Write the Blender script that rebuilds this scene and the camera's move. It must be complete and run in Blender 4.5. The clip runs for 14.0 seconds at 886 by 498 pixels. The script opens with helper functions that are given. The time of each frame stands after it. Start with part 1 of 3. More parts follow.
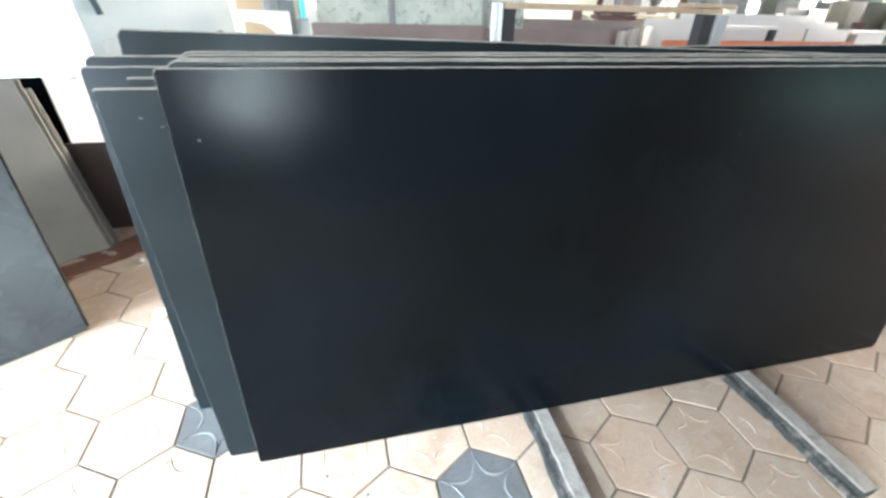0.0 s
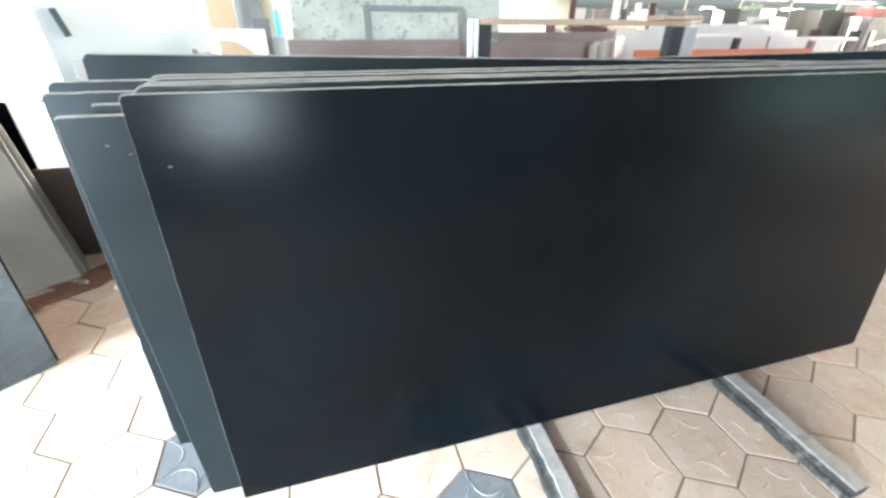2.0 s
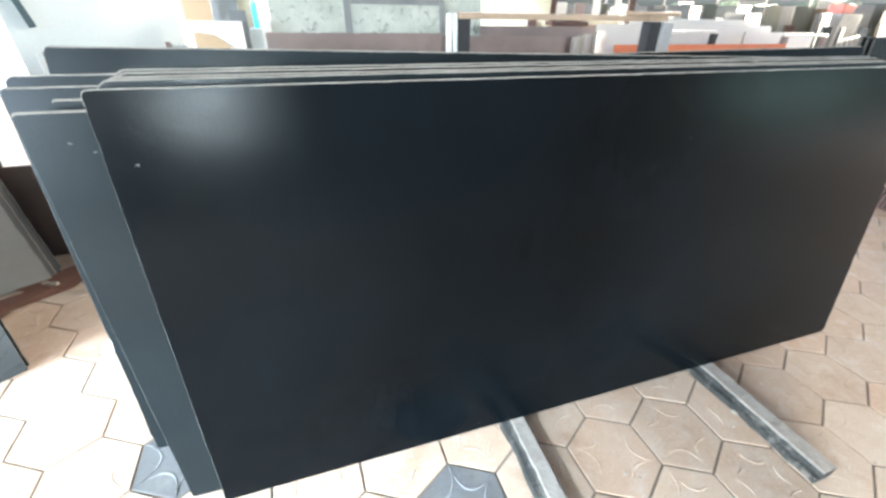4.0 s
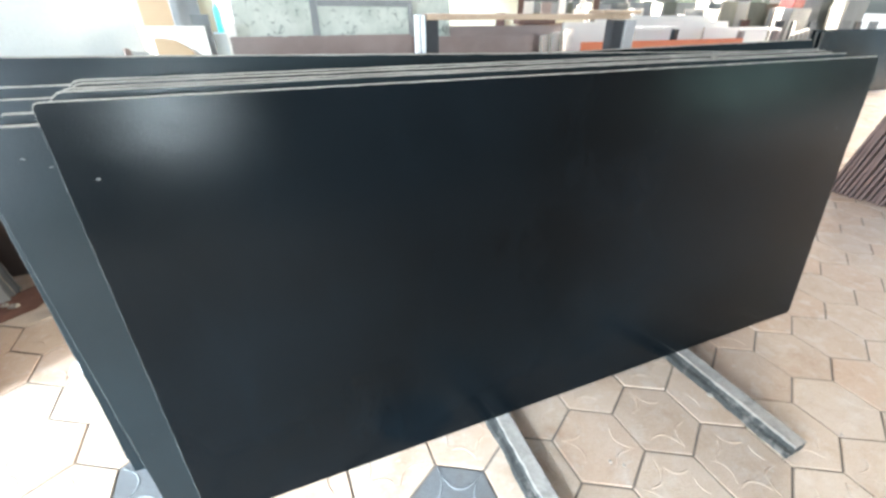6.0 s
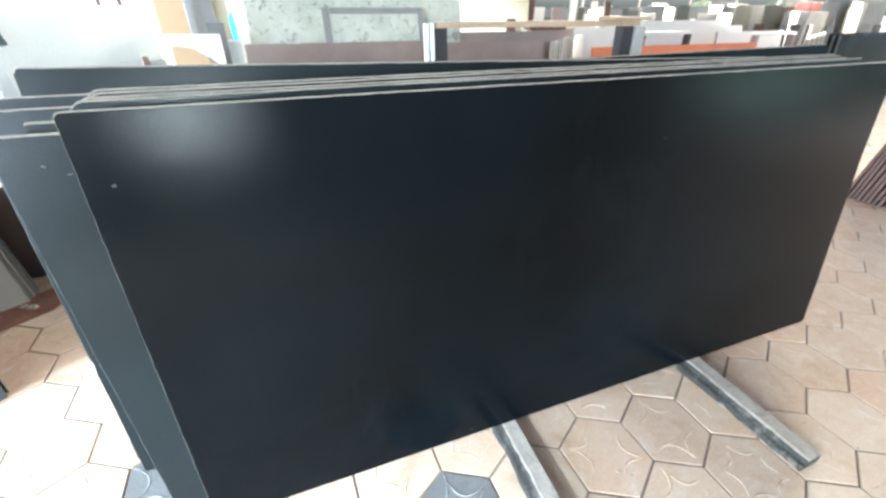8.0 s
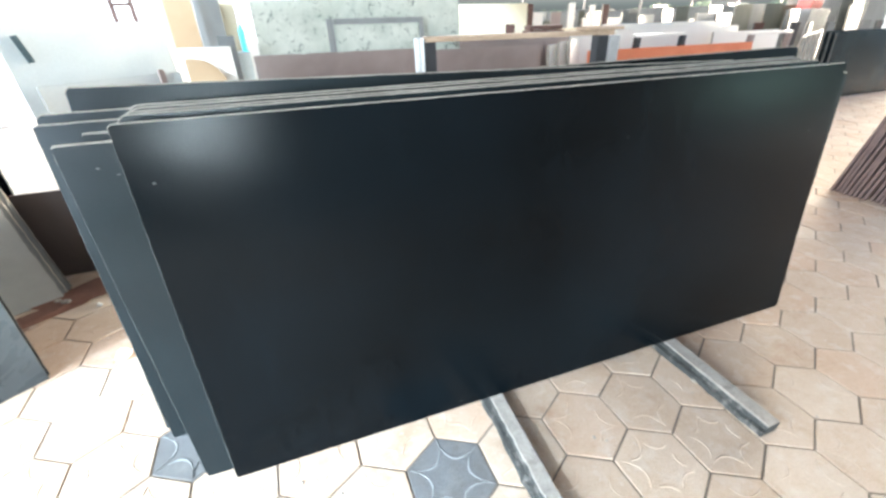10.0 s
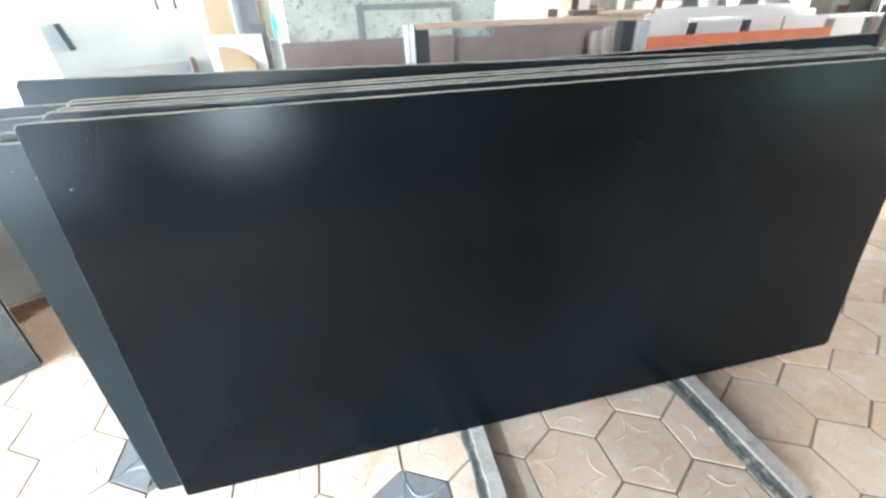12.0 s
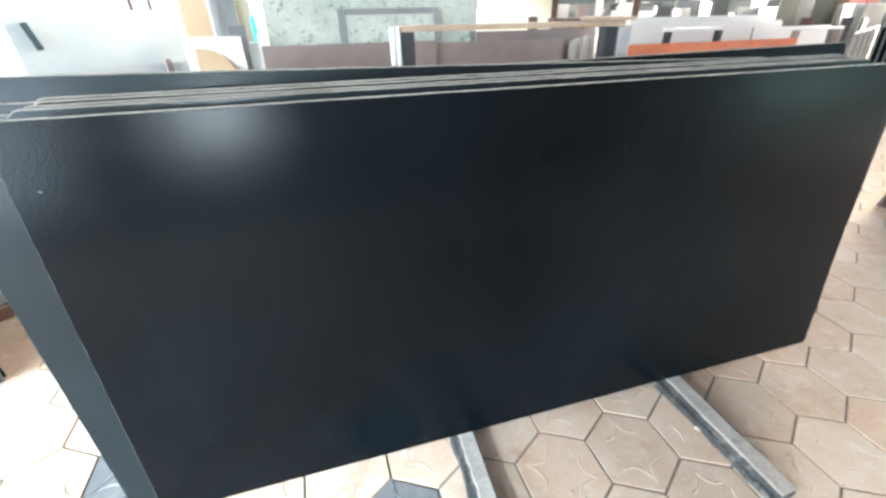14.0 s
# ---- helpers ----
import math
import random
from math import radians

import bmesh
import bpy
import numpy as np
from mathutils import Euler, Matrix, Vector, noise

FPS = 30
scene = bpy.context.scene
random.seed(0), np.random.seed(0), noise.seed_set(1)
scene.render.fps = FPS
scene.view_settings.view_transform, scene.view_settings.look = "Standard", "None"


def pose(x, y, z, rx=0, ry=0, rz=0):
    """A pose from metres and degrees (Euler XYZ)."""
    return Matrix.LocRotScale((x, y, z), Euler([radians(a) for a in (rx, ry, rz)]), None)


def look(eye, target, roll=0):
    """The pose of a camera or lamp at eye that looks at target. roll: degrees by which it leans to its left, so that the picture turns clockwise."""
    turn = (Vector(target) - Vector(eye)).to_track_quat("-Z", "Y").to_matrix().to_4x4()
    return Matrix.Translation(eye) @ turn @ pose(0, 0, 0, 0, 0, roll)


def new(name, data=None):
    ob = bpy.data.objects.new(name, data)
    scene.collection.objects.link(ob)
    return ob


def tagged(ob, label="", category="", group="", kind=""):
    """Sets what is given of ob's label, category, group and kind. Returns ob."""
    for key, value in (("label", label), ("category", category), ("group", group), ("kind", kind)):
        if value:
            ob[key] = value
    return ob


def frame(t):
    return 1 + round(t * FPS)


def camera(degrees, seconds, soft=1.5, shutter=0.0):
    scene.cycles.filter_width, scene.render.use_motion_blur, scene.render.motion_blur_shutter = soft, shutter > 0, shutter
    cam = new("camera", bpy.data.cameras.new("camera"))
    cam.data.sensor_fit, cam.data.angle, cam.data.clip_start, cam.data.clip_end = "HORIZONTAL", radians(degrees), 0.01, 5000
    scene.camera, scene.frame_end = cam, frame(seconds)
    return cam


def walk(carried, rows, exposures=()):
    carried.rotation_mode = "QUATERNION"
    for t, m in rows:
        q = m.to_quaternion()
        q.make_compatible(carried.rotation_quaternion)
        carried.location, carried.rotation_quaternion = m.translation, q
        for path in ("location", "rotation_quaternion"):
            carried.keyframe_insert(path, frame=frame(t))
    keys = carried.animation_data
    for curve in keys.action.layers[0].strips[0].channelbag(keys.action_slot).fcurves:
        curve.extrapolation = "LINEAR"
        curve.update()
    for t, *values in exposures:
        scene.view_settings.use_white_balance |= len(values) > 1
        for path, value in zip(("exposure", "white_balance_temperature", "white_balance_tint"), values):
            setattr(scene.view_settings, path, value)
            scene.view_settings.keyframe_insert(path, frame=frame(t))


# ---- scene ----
EXPOSURE = [(0.0, 1.13, 5840, 9), (0.6, 1.28, 5840, 9), (1.5, 1.35, 5840, 9), (9.0, 1.35, 5840, 9), (11.0, 1.28, 5840, 9), (14.0, 1.32, 5840, 9)]
cam = camera(95.6, 14.0, soft=2.8, shutter=0.4)
# seconds, eye x, y, z, then pitch, roll and yaw in degrees
ROWS = [
    (0.0, 0.390, -0.821, 1.360, -32.87, -1.73, -12.70),
    (0.5, 0.420, -0.795, 1.350, -32.94, -2.57, -15.26),
    (1.0, 0.415, -0.791, 1.359, -32.16, -1.05, -16.36),
    (1.5, 0.400, -0.789, 1.365, -31.92, -1.52, -16.98),
    (2.0, 0.397, -0.795, 1.367, -31.27, -0.94, -15.68),
    (2.5, 0.408, -0.803, 1.369, -31.02, -0.98, -16.81),
    (3.0, 0.411, -0.801, 1.365, -31.32, -0.92, -17.21),
    (5.5, 0.418, -0.786, 1.378, -32.43, -1.38, -20.41),
    (6.0, 0.419, -0.793, 1.373, -31.86, -0.67, -21.66),
    (6.5, 0.427, -0.801, 1.370, -31.57, 0.07, -21.71),
    (7.0, 0.421, -0.791, 1.376, -31.79, -0.18, -20.74),
    (7.5, 0.427, -0.802, 1.375, -31.35, -0.14, -20.64),
    (8.0, 0.426, -0.799, 1.381, -31.25, -0.26, -20.28),
    (10.3, 0.431, -0.990, 1.424, -30.53, 1.57, -19.40),
    (10.5, 0.478, -0.989, 1.413, -30.25, 2.48, -18.22),
    (11.0, 0.586, -0.903, 1.426, -30.82, 0.82, -15.20),
    (11.5, 0.667, -0.869, 1.412, -31.51, 0.92, -13.99),
    (12.0, 0.694, -0.862, 1.410, -32.17, 1.52, -13.48),
    (12.5, 0.694, -0.857, 1.416, -32.37, 1.23, -13.49),
    (13.0, 0.707, -0.860, 1.402, -31.98, 1.95, -12.81),
    (13.5, 0.717, -0.856, 1.395, -31.22, 1.15, -14.70),
    (14.0, 0.678, -0.848, 1.397, -31.47, 0.61, -15.85),
]
walk(cam, [(t, pose(x, y, z, 90 + pitch, roll, yaw)) for t, x, y, z, pitch, roll, yaw in ROWS], EXPOSURE)


# ---- daylight: a soft sun from the open side, the sky, lamps for the open sides, an added green lamp ----
SUN_FROM = Vector((-0.727, -0.437, 0.53)).normalized()
world = bpy.data.worlds.new("sky")
scene.world = world
world.use_nodes = True
wn = world.node_tree.nodes
sky = wn.new("ShaderNodeTexSky")
sky.sky_type, sky.sun_disc = "NISHITA", False
sky.sun_elevation = math.asin(SUN_FROM.z)
sky.sun_rotation = math.atan2(SUN_FROM.x, SUN_FROM.y)
sky.air_density, sky.dust_density = 1.0, 3.0
wn["Background"].inputs[1].default_value = 0.13
world.node_tree.links.new(sky.outputs[0], wn["Background"].inputs[0])
sun_data = bpy.data.lights.new("sun", "SUN")
sun_data.energy, sun_data.angle, sun_data.color = 5.0, radians(6), (0.80, 0.93, 1.0)
sun = new("sun", sun_data)
sun.matrix_world = look(SUN_FROM * 20, (0, 0, 0))


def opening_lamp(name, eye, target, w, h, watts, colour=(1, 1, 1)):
    """An area lamp standing in for light from one open side of the shed."""
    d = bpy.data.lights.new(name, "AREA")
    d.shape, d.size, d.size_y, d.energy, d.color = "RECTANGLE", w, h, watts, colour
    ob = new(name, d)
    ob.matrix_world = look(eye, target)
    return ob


opening_lamp("daylight_open_side", (-4.9, -3.2, 1.8), (1.5, 0.3, 0.3), 6.5, 2.2, 460, (0.76, 0.91, 1.0))
opening_lamp("daylight_far_side", (7.0, 13.2, 2.95), (5.0, 3.0, 0.5), 14.0, 2.4, 1500, (1.0, 0.94, 0.88))
opening_lamp("daylight_right_side", (29.0, 11.0, 4.2), (4.0, 0.6, 0.2), 13.0, 5.5, 19000, (1.0, 0.835, 0.61))
opening_lamp("daylight_gate", (-1.22, -6.9, 1.95), (-0.6, 0, 1.0), 0.8, 0.6, 118, (0.90, 1.0, 0.98))
# Added green-tinted lamp: gives the front slab's upper right its green reflection.
opening_lamp("green_reflection_lamp", (15.4, -9.9, 1.9), (3, 0, 1.0), 3.4, 1.2, 40, (0.66, 1.0, 0.80))

# ---- materials ----


def material(name, base, rough=0.6, metal=0.0, spec=0.5):
    m = bpy.data.materials.new(name)
    m.use_nodes = True
    b = m.node_tree.nodes["Principled BSDF"]
    b.inputs["Base Color"].default_value = (*base, 1)
    b.inputs["Roughness"].default_value = rough
    b.inputs["Metallic"].default_value = metal
    b.inputs["Specular IOR Level"].default_value = spec
    return m


def node(m, kind, **inputs):
    n = m.node_tree.nodes.new(kind)
    for key, value in inputs.items():
        n.inputs[key.replace("_", " ")].default_value = value
    return n


def link(m, a, b):
    m.node_tree.links.new(a, b)


def coords(m, which="Object"):
    return m.node_tree.nodes.new("ShaderNodeTexCoord").outputs[which]


def noise_at(m, scale, detail=4.0, rough=0.55, vec=None, distortion=0.0):
    n = node(m, "ShaderNodeTexNoise", Scale=scale, Detail=detail, Roughness=rough, Distortion=distortion)
    link(m, vec if vec is not None else coords(m), n.inputs["Vector"])
    return n.outputs["Fac"]


def ramp(m, fac, stops):
    r = m.node_tree.nodes.new("ShaderNodeValToRGB")
    el = r.color_ramp.elements
    while len(el) < len(stops):
        el.new(0.5)
    for e, (at, colour) in zip(el, stops):
        e.position = at
        e.color = (*colour, 1) if len(colour) == 3 else colour
    link(m, fac, r.inputs[0])
    return r.outputs[0]


def mixed(m, fac, a, b, kind="MIX"):
    n = m.node_tree.nodes.new("ShaderNodeMix")
    n.data_type, n.blend_type = "RGBA", kind
    for sock, v in ((n.inputs["Factor"], fac), (n.inputs["A"], a), (n.inputs["B"], b)):
        if isinstance(v, (int, float)):
            sock.default_value = v
        elif isinstance(v, tuple):
            sock.default_value = (*v, 1)
        else:
            link(m, v, sock)
    return n.outputs["Result"]


def bsdf(m):
    return m.node_tree.nodes["Principled BSDF"]


def bumped(m, height, strength, distance):
    b = node(m, "ShaderNodeBump", Strength=strength, Distance=distance)
    link(m, height, b.inputs["Height"])
    link(m, b.outputs[0], bsdf(m).inputs["Normal"])


def stone(name, dark, light, grain=220.0, patch=3.0, rough=(0.35, 0.55), bump=0.15, dust=None, dust_from=0.55):
    """Sawn or honed stone: grain, broad patches, dust with a shape of its own, fine relief."""
    m = material(name, light)
    fine = noise_at(m, grain, 6, 0.7)
    broad = noise_at(m, patch, 5, 0.6, distortion=0.4)
    col = ramp(m, fine, [(0.3, dark), (0.72, light)])
    col = mixed(m, 0.5, col, ramp(m, broad, [(0.35, dark), (0.7, light)]))
    if dust:
        spread = ramp(m, noise_at(m, patch * 0.8, 7, 0.68), [(dust_from, (0, 0, 0)), (dust_from + 0.25, (1, 1, 1))])
        col = mixed(m, spread, col, dust)
    link(m, col, bsdf(m).inputs["Base Color"])
    r = ramp(m, noise_at(m, patch * 2.2, 5), [(0.3, (rough[0],) * 3), (0.7, (rough[1],) * 3)])
    link(m, r, bsdf(m).inputs["Roughness"])
    bumped(m, noise_at(m, grain * 0.4, 4, 0.6), bump, 0.002)
    return m


def leathered(name, base, grey, dust, most=0.5, start=0.42, gloss=(0.19, 0.27), spec=0.15):
    """Black granite with a brushed, pitted face, handled and a little dusty."""
    m = material(name, base, 0.4, spec=spec)
    fine = noise_at(m, 420, 5, 0.7)
    col = ramp(m, fine, [(0.42, base), (0.75, grey)])
    haze = ramp(m, noise_at(m, 1.1, 7, 0.5), [(start - 0.06, (most * 0.12,) * 3), (start + 0.30, (most,) * 3)])
    col = mixed(m, haze, col, dust)
    stretch = node(m, "ShaderNodeMapping", Scale=(1.0, 1.0, 0.28), Rotation=(0.0, 0.5, 0.0))
    link(m, coords(m), stretch.inputs["Vector"])
    wiped = ramp(m, noise_at(m, 7.0, 6, 0.6, stretch.outputs[0], 0.6), [(0.55, (0, 0, 0)), (0.8, (most * 0.5,) * 3)])
    col = mixed(m, wiped, col, dust)
    specks = ramp(m, noise_at(m, 38, 3, 0.5), [(0.765, (0, 0, 0)), (0.79, (0.35, 0.35, 0.35))])
    col = mixed(m, specks, col, (0.16, 0.17, 0.17))
    link(m, col, bsdf(m).inputs["Base Color"])
    smear = noise_at(m, 5.0, 6, 0.65, distortion=1.2)
    link(m, ramp(m, smear, [(0.3, (gloss[0],) * 3), (0.72, (gloss[1],) * 3)]), bsdf(m).inputs["Roughness"])
    pits = node(m, "ShaderNodeTexVoronoi", Scale=210.0, Randomness=1.0)
    pits.feature = "SMOOTH_F1"
    link(m, coords(m), pits.inputs["Vector"])
    h = mixed(m, 0.6, pits.outputs["Distance"], noise_at(m, 140, 5, 0.7, distortion=0.25))
    h = mixed(m, 0.4, h, noise_at(m, 72, 4, 0.6, distortion=0.4))
    bumped(m, h, 0.2, 0.003)
    return m


M = {
    "black": leathered("black_granite_leathered", (0.0008, 0.0013, 0.0016), (0.002, 0.003, 0.0038), (0.0052, 0.0087, 0.0118), 0.75, 0.41, (0.15, 0.22), 0.088),
    # Thin dust, painted paler and bluer to stand in for glare and reflections.
    "dusty_glare": leathered("black_granite_dusty_glare", (0.003, 0.004, 0.0047), (0.008, 0.010, 0.0115), (0.0178, 0.0262, 0.0300), 0.9, 0.36),
    # Pale blue-grey patches stand in for bright reflections in this polished slab.
    "pale_reflection": leathered("black_granite_pale_reflection", (0.008, 0.010, 0.016), (0.018, 0.022, 0.029), (0.10, 0.128, 0.148), 0.95, 0.36, (0.2, 0.36), 0.4),
    "red_brown_patch": stone("red_brown_floor_patch", (0.10, 0.045, 0.03), (0.24, 0.12, 0.085), 60, 9, (0.9, 1.0), 0.8),
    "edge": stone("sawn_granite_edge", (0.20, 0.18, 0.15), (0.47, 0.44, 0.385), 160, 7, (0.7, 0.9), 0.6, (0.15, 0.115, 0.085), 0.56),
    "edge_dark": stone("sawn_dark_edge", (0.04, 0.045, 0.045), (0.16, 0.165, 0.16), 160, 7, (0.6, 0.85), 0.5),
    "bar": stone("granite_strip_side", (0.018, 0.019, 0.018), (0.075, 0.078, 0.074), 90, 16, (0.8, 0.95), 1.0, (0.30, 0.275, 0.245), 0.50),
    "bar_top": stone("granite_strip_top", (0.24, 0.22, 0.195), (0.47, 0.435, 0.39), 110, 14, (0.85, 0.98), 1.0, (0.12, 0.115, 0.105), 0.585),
    "grey": stone("grey_granite", (0.17, 0.18, 0.18), (0.34, 0.35, 0.35), 240, 2.2, (0.35, 0.5), 0.1),
    "grey_dark": stone("dark_grey_granite", (0.07, 0.08, 0.085), (0.17, 0.18, 0.185), 240, 2.2, (0.3, 0.5), 0.1),
    "pale": stone("pale_grey_marble", (0.49, 0.54, 0.55), (0.62, 0.665, 0.67), 40, 1.4, (0.3, 0.45), 0.05, (0.30, 0.34, 0.345), 0.64),
    "white": stone("white_marble", (0.70, 0.665, 0.605), (0.84, 0.805, 0.745), 60, 1.6, (0.3, 0.45), 0.05),
    "brown": stone("red_brown_granite", (0.19, 0.145, 0.13), (0.34, 0.27, 0.25), 260, 2.0, (0.35, 0.55), 0.1),
    "brown_dark": stone("dark_brown_granite", (0.060, 0.048, 0.045), (0.135, 0.112, 0.106), 260, 2.0, (0.35, 0.55), 0.1),
    "orange": stone("orange_red_granite", (0.52, 0.13, 0.05), (0.78, 0.25, 0.11), 200, 2.4, (0.4, 0.6), 0.1),
    "beige": stone("beige_sandstone", (0.42, 0.35, 0.27), (0.58, 0.50, 0.41), 120, 1.8, (0.6, 0.8), 0.2),
    "tan": stone("tan_sandstone", (0.30, 0.205, 0.115), (0.43, 0.31, 0.185), 120, 1.8, (0.6, 0.8), 0.2),
    "cream": stone("cream_limestone", (0.62, 0.55, 0.38), (0.76, 0.70, 0.53), 120, 1.2, (0.6, 0.8), 0.1),
    "pink": stone("pink_granite", (0.085, 0.055, 0.048), (0.23, 0.16, 0.145), 240, 4, (0.45, 0.65), 0.2),
    "green_grey": stone("green_grey_granite", (0.085, 0.088, 0.066), (0.17, 0.175, 0.135), 180, 2, (0.4, 0.6), 0.1),
    "blue_grey": stone("blue_grey_granite", (0.12, 0.135, 0.14), (0.22, 0.24, 0.245), 180, 2, (0.4, 0.6), 0.1),
    "wood": stone("rough_sawn_wood", (0.24, 0.16, 0.10), (0.46, 0.34, 0.24), 60, 5, (0.7, 0.9), 0.4),
    "wood_dark": stone("dark_old_wood", (0.05, 0.025, 0.02), (0.13, 0.07, 0.055), 60, 5, (0.6, 0.85), 0.4),
    "steel_white": stone("chipped_white_paint", (0.55, 0.55, 0.54), (0.78, 0.78, 0.77), 90, 12, (0.4, 0.6), 0.2, (0.30, 0.26, 0.22), 0.62),
    "steel_dark": stone("dark_painted_steel", (0.010, 0.010, 0.012), (0.035, 0.035, 0.038), 90, 12, (0.4, 0.6), 0.2),
    "steel_grey": stone("grey_painted_steel", (0.22, 0.21, 0.205), (0.36, 0.345, 0.335), 90, 12, (0.45, 0.65), 0.2),
    "soil": stone("sand_bed", (0.13, 0.105, 0.085), (0.27, 0.225, 0.185), 90, 3, (0.9, 1.0), 0.6),
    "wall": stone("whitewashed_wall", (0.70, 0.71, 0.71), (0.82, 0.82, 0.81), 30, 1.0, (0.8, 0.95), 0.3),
    # Dark colour for the unseen walls, so that slab reflections stay dark.
    "wall_dark": stone("unseen_dark_wall", (0.10, 0.09, 0.08), (0.18, 0.165, 0.15), 20, 0.8, (0.8, 0.95), 0.3),
    "roof": stone("roof_sheet", (0.16, 0.16, 0.165), (0.26, 0.26, 0.265), 20, 0.8, (0.5, 0.7), 0.1),
    "earth": stone("pale_dry_earth", (0.42, 0.35, 0.27), (0.60, 0.52, 0.42), 14, 0.5, (0.9, 1.0), 0.6),
    "paper": material("white_paper", (0.82, 0.82, 0.80), 0.8),
    "cyan": material("cyan_plastic", (0.10, 0.55, 0.70), 0.35),
    "mark": stone("dark_painted_clip", (0.03, 0.055, 0.065), (0.07, 0.11, 0.125), 90, 12, (0.3, 0.5), 0.2),
}


def foliage():
    m = material("foliage", (0.07, 0.11, 0.045), 0.6)
    rnd = m.node_tree.nodes.new("ShaderNodeNewGeometry").outputs["Random Per Island"]
    link(m, ramp(m, rnd, [(0.0, (0.035, 0.05, 0.026)), (0.6, (0.075, 0.095, 0.055)), (1.0, (0.13, 0.15, 0.09))]), bsdf(m).inputs["Base Color"])
    return m


M["leaf"] = foliage()


def paver_material(name, stops, per_island, worn):
    m = material(name, stops[0], 0.8)
    if per_island:
        rnd = m.node_tree.nodes.new("ShaderNodeNewGeometry").outputs["Random Per Island"]
    else:
        rnd = m.node_tree.nodes.new("ShaderNodeObjectInfo").outputs["Random"]
    geo = m.node_tree.nodes.new("ShaderNodeNewGeometry").outputs["Position"]
    n = len(stops) - 1
    col = ramp(m, rnd, [(i / n, c) for i, c in enumerate(stops)])
    stain = ramp(m, noise_at(m, 5.5, 9, 0.75, geo, 0.5), [(0.40, (1, 1, 1)), (0.55, (0.94, 0.90, 0.85)), (0.74, (0.70, 0.58, 0.47))])
    col = mixed(m, 0.8, col, stain, "MULTIPLY")
    grit = ramp(m, noise_at(m, 130, 6, 0.8, geo), [(0.28, (0.68, 0.65, 0.62)), (0.5, (0.94, 0.93, 0.92)), (0.66, (1, 1, 1))])
    col = mixed(m, 0.7, col, grit, "MULTIPLY")
    dust = ramp(m, noise_at(m, 11, 5, 0.6, geo), [(0.52, (0, 0, 0)), (0.72, (0.55, 0.55, 0.55))])
    col = mixed(m, dust, col, worn)
    damp = ramp(m, noise_at(m, 2.6, 8, 0.7, geo, 0.8), [(0.57, (0, 0, 0)), (0.70, (0.4, 0.4, 0.4))])
    col = mixed(m, damp, col, (0.72, 0.56, 0.45), "MULTIPLY")
    scuffs = ramp(m, noise_at(m, 34, 6, 0.7, geo, 1.0), [(0.60, (0, 0, 0)), (0.68, (0.5, 0.5, 0.5))])
    col = mixed(m, scuffs, col, worn)
    link(m, col, bsdf(m).inputs["Base Color"])
    link(m, ramp(m, noise_at(m, 7, 5, 0.6, geo), [(0.3, (0.78,) * 3), (0.7, (0.95,) * 3)]), bsdf(m).inputs["Roughness"])
    bumped(m, mixed(m, 0.4, noise_at(m, 120, 5, 0.65, geo), noise_at(m, 16, 4, 0.6, geo)), 0.6, 0.005)
    return m


BEIGE = [(0.55, 0.425, 0.325), (0.61, 0.50, 0.395), (0.59, 0.44, 0.33), (0.64, 0.54, 0.435)]
M["paver"] = paver_material("beige_paver", BEIGE, False, (0.66, 0.60, 0.53))
M["paver_far"] = paver_material("beige_paver_far", BEIGE, True, (0.66, 0.60, 0.53))
M["paver_dark"] = paver_material("dark_paver", [(0.13, 0.135, 0.14), (0.17, 0.175, 0.18)], False, (0.24, 0.24, 0.23))

# ---- mesh helpers ----


def link_mesh(name, bm, mats, parent=None, label=""):
    me = bpy.data.meshes.new(name)
    bm.normal_update()
    bm.to_mesh(me)
    bm.free()
    for mt in mats if isinstance(mats, (list, tuple)) else [mats]:
        me.materials.append(mt)
    ob = new(name, me)
    if parent is not None:
        ob.parent = parent
    if label:
        tagged(ob, label)
    return ob


def part(name, bm, mat, parent, label=""):
    """One mesh object under a thing or under a part."""
    return link_mesh(name, bm, mat, parent, label)


def box_into(bm, x0, x1, y0, y1, z0, z1, bevel=0.004, m=None, mat=0):
    """A box with worn, bevelled edges."""
    made = bmesh.ops.create_cube(bm, size=1.0)["verts"]
    fit = Matrix.Translation(((x0 + x1) / 2, (y0 + y1) / 2, (z0 + z1) / 2)) @ Matrix.Diagonal((x1 - x0, y1 - y0, z1 - z0, 1))
    bmesh.ops.transform(bm, matrix=(m @ fit) if m is not None else fit, verts=made)
    faces = {f for v in made for f in v.link_faces}
    for f in faces:
        f.material_index = mat
    if bevel:
        bmesh.ops.bevel(bm, geom=list({e for v in made for e in v.link_edges}), offset=bevel, segments=2, affect="EDGES", profile=0.6)
    return bm


def box(*a, **k):
    return box_into(bmesh.new(), *a, **k)


def root(name, m, label, category, group=""):
    ob = new(name)
    ob.matrix_world = m
    return tagged(ob, label, category, group)


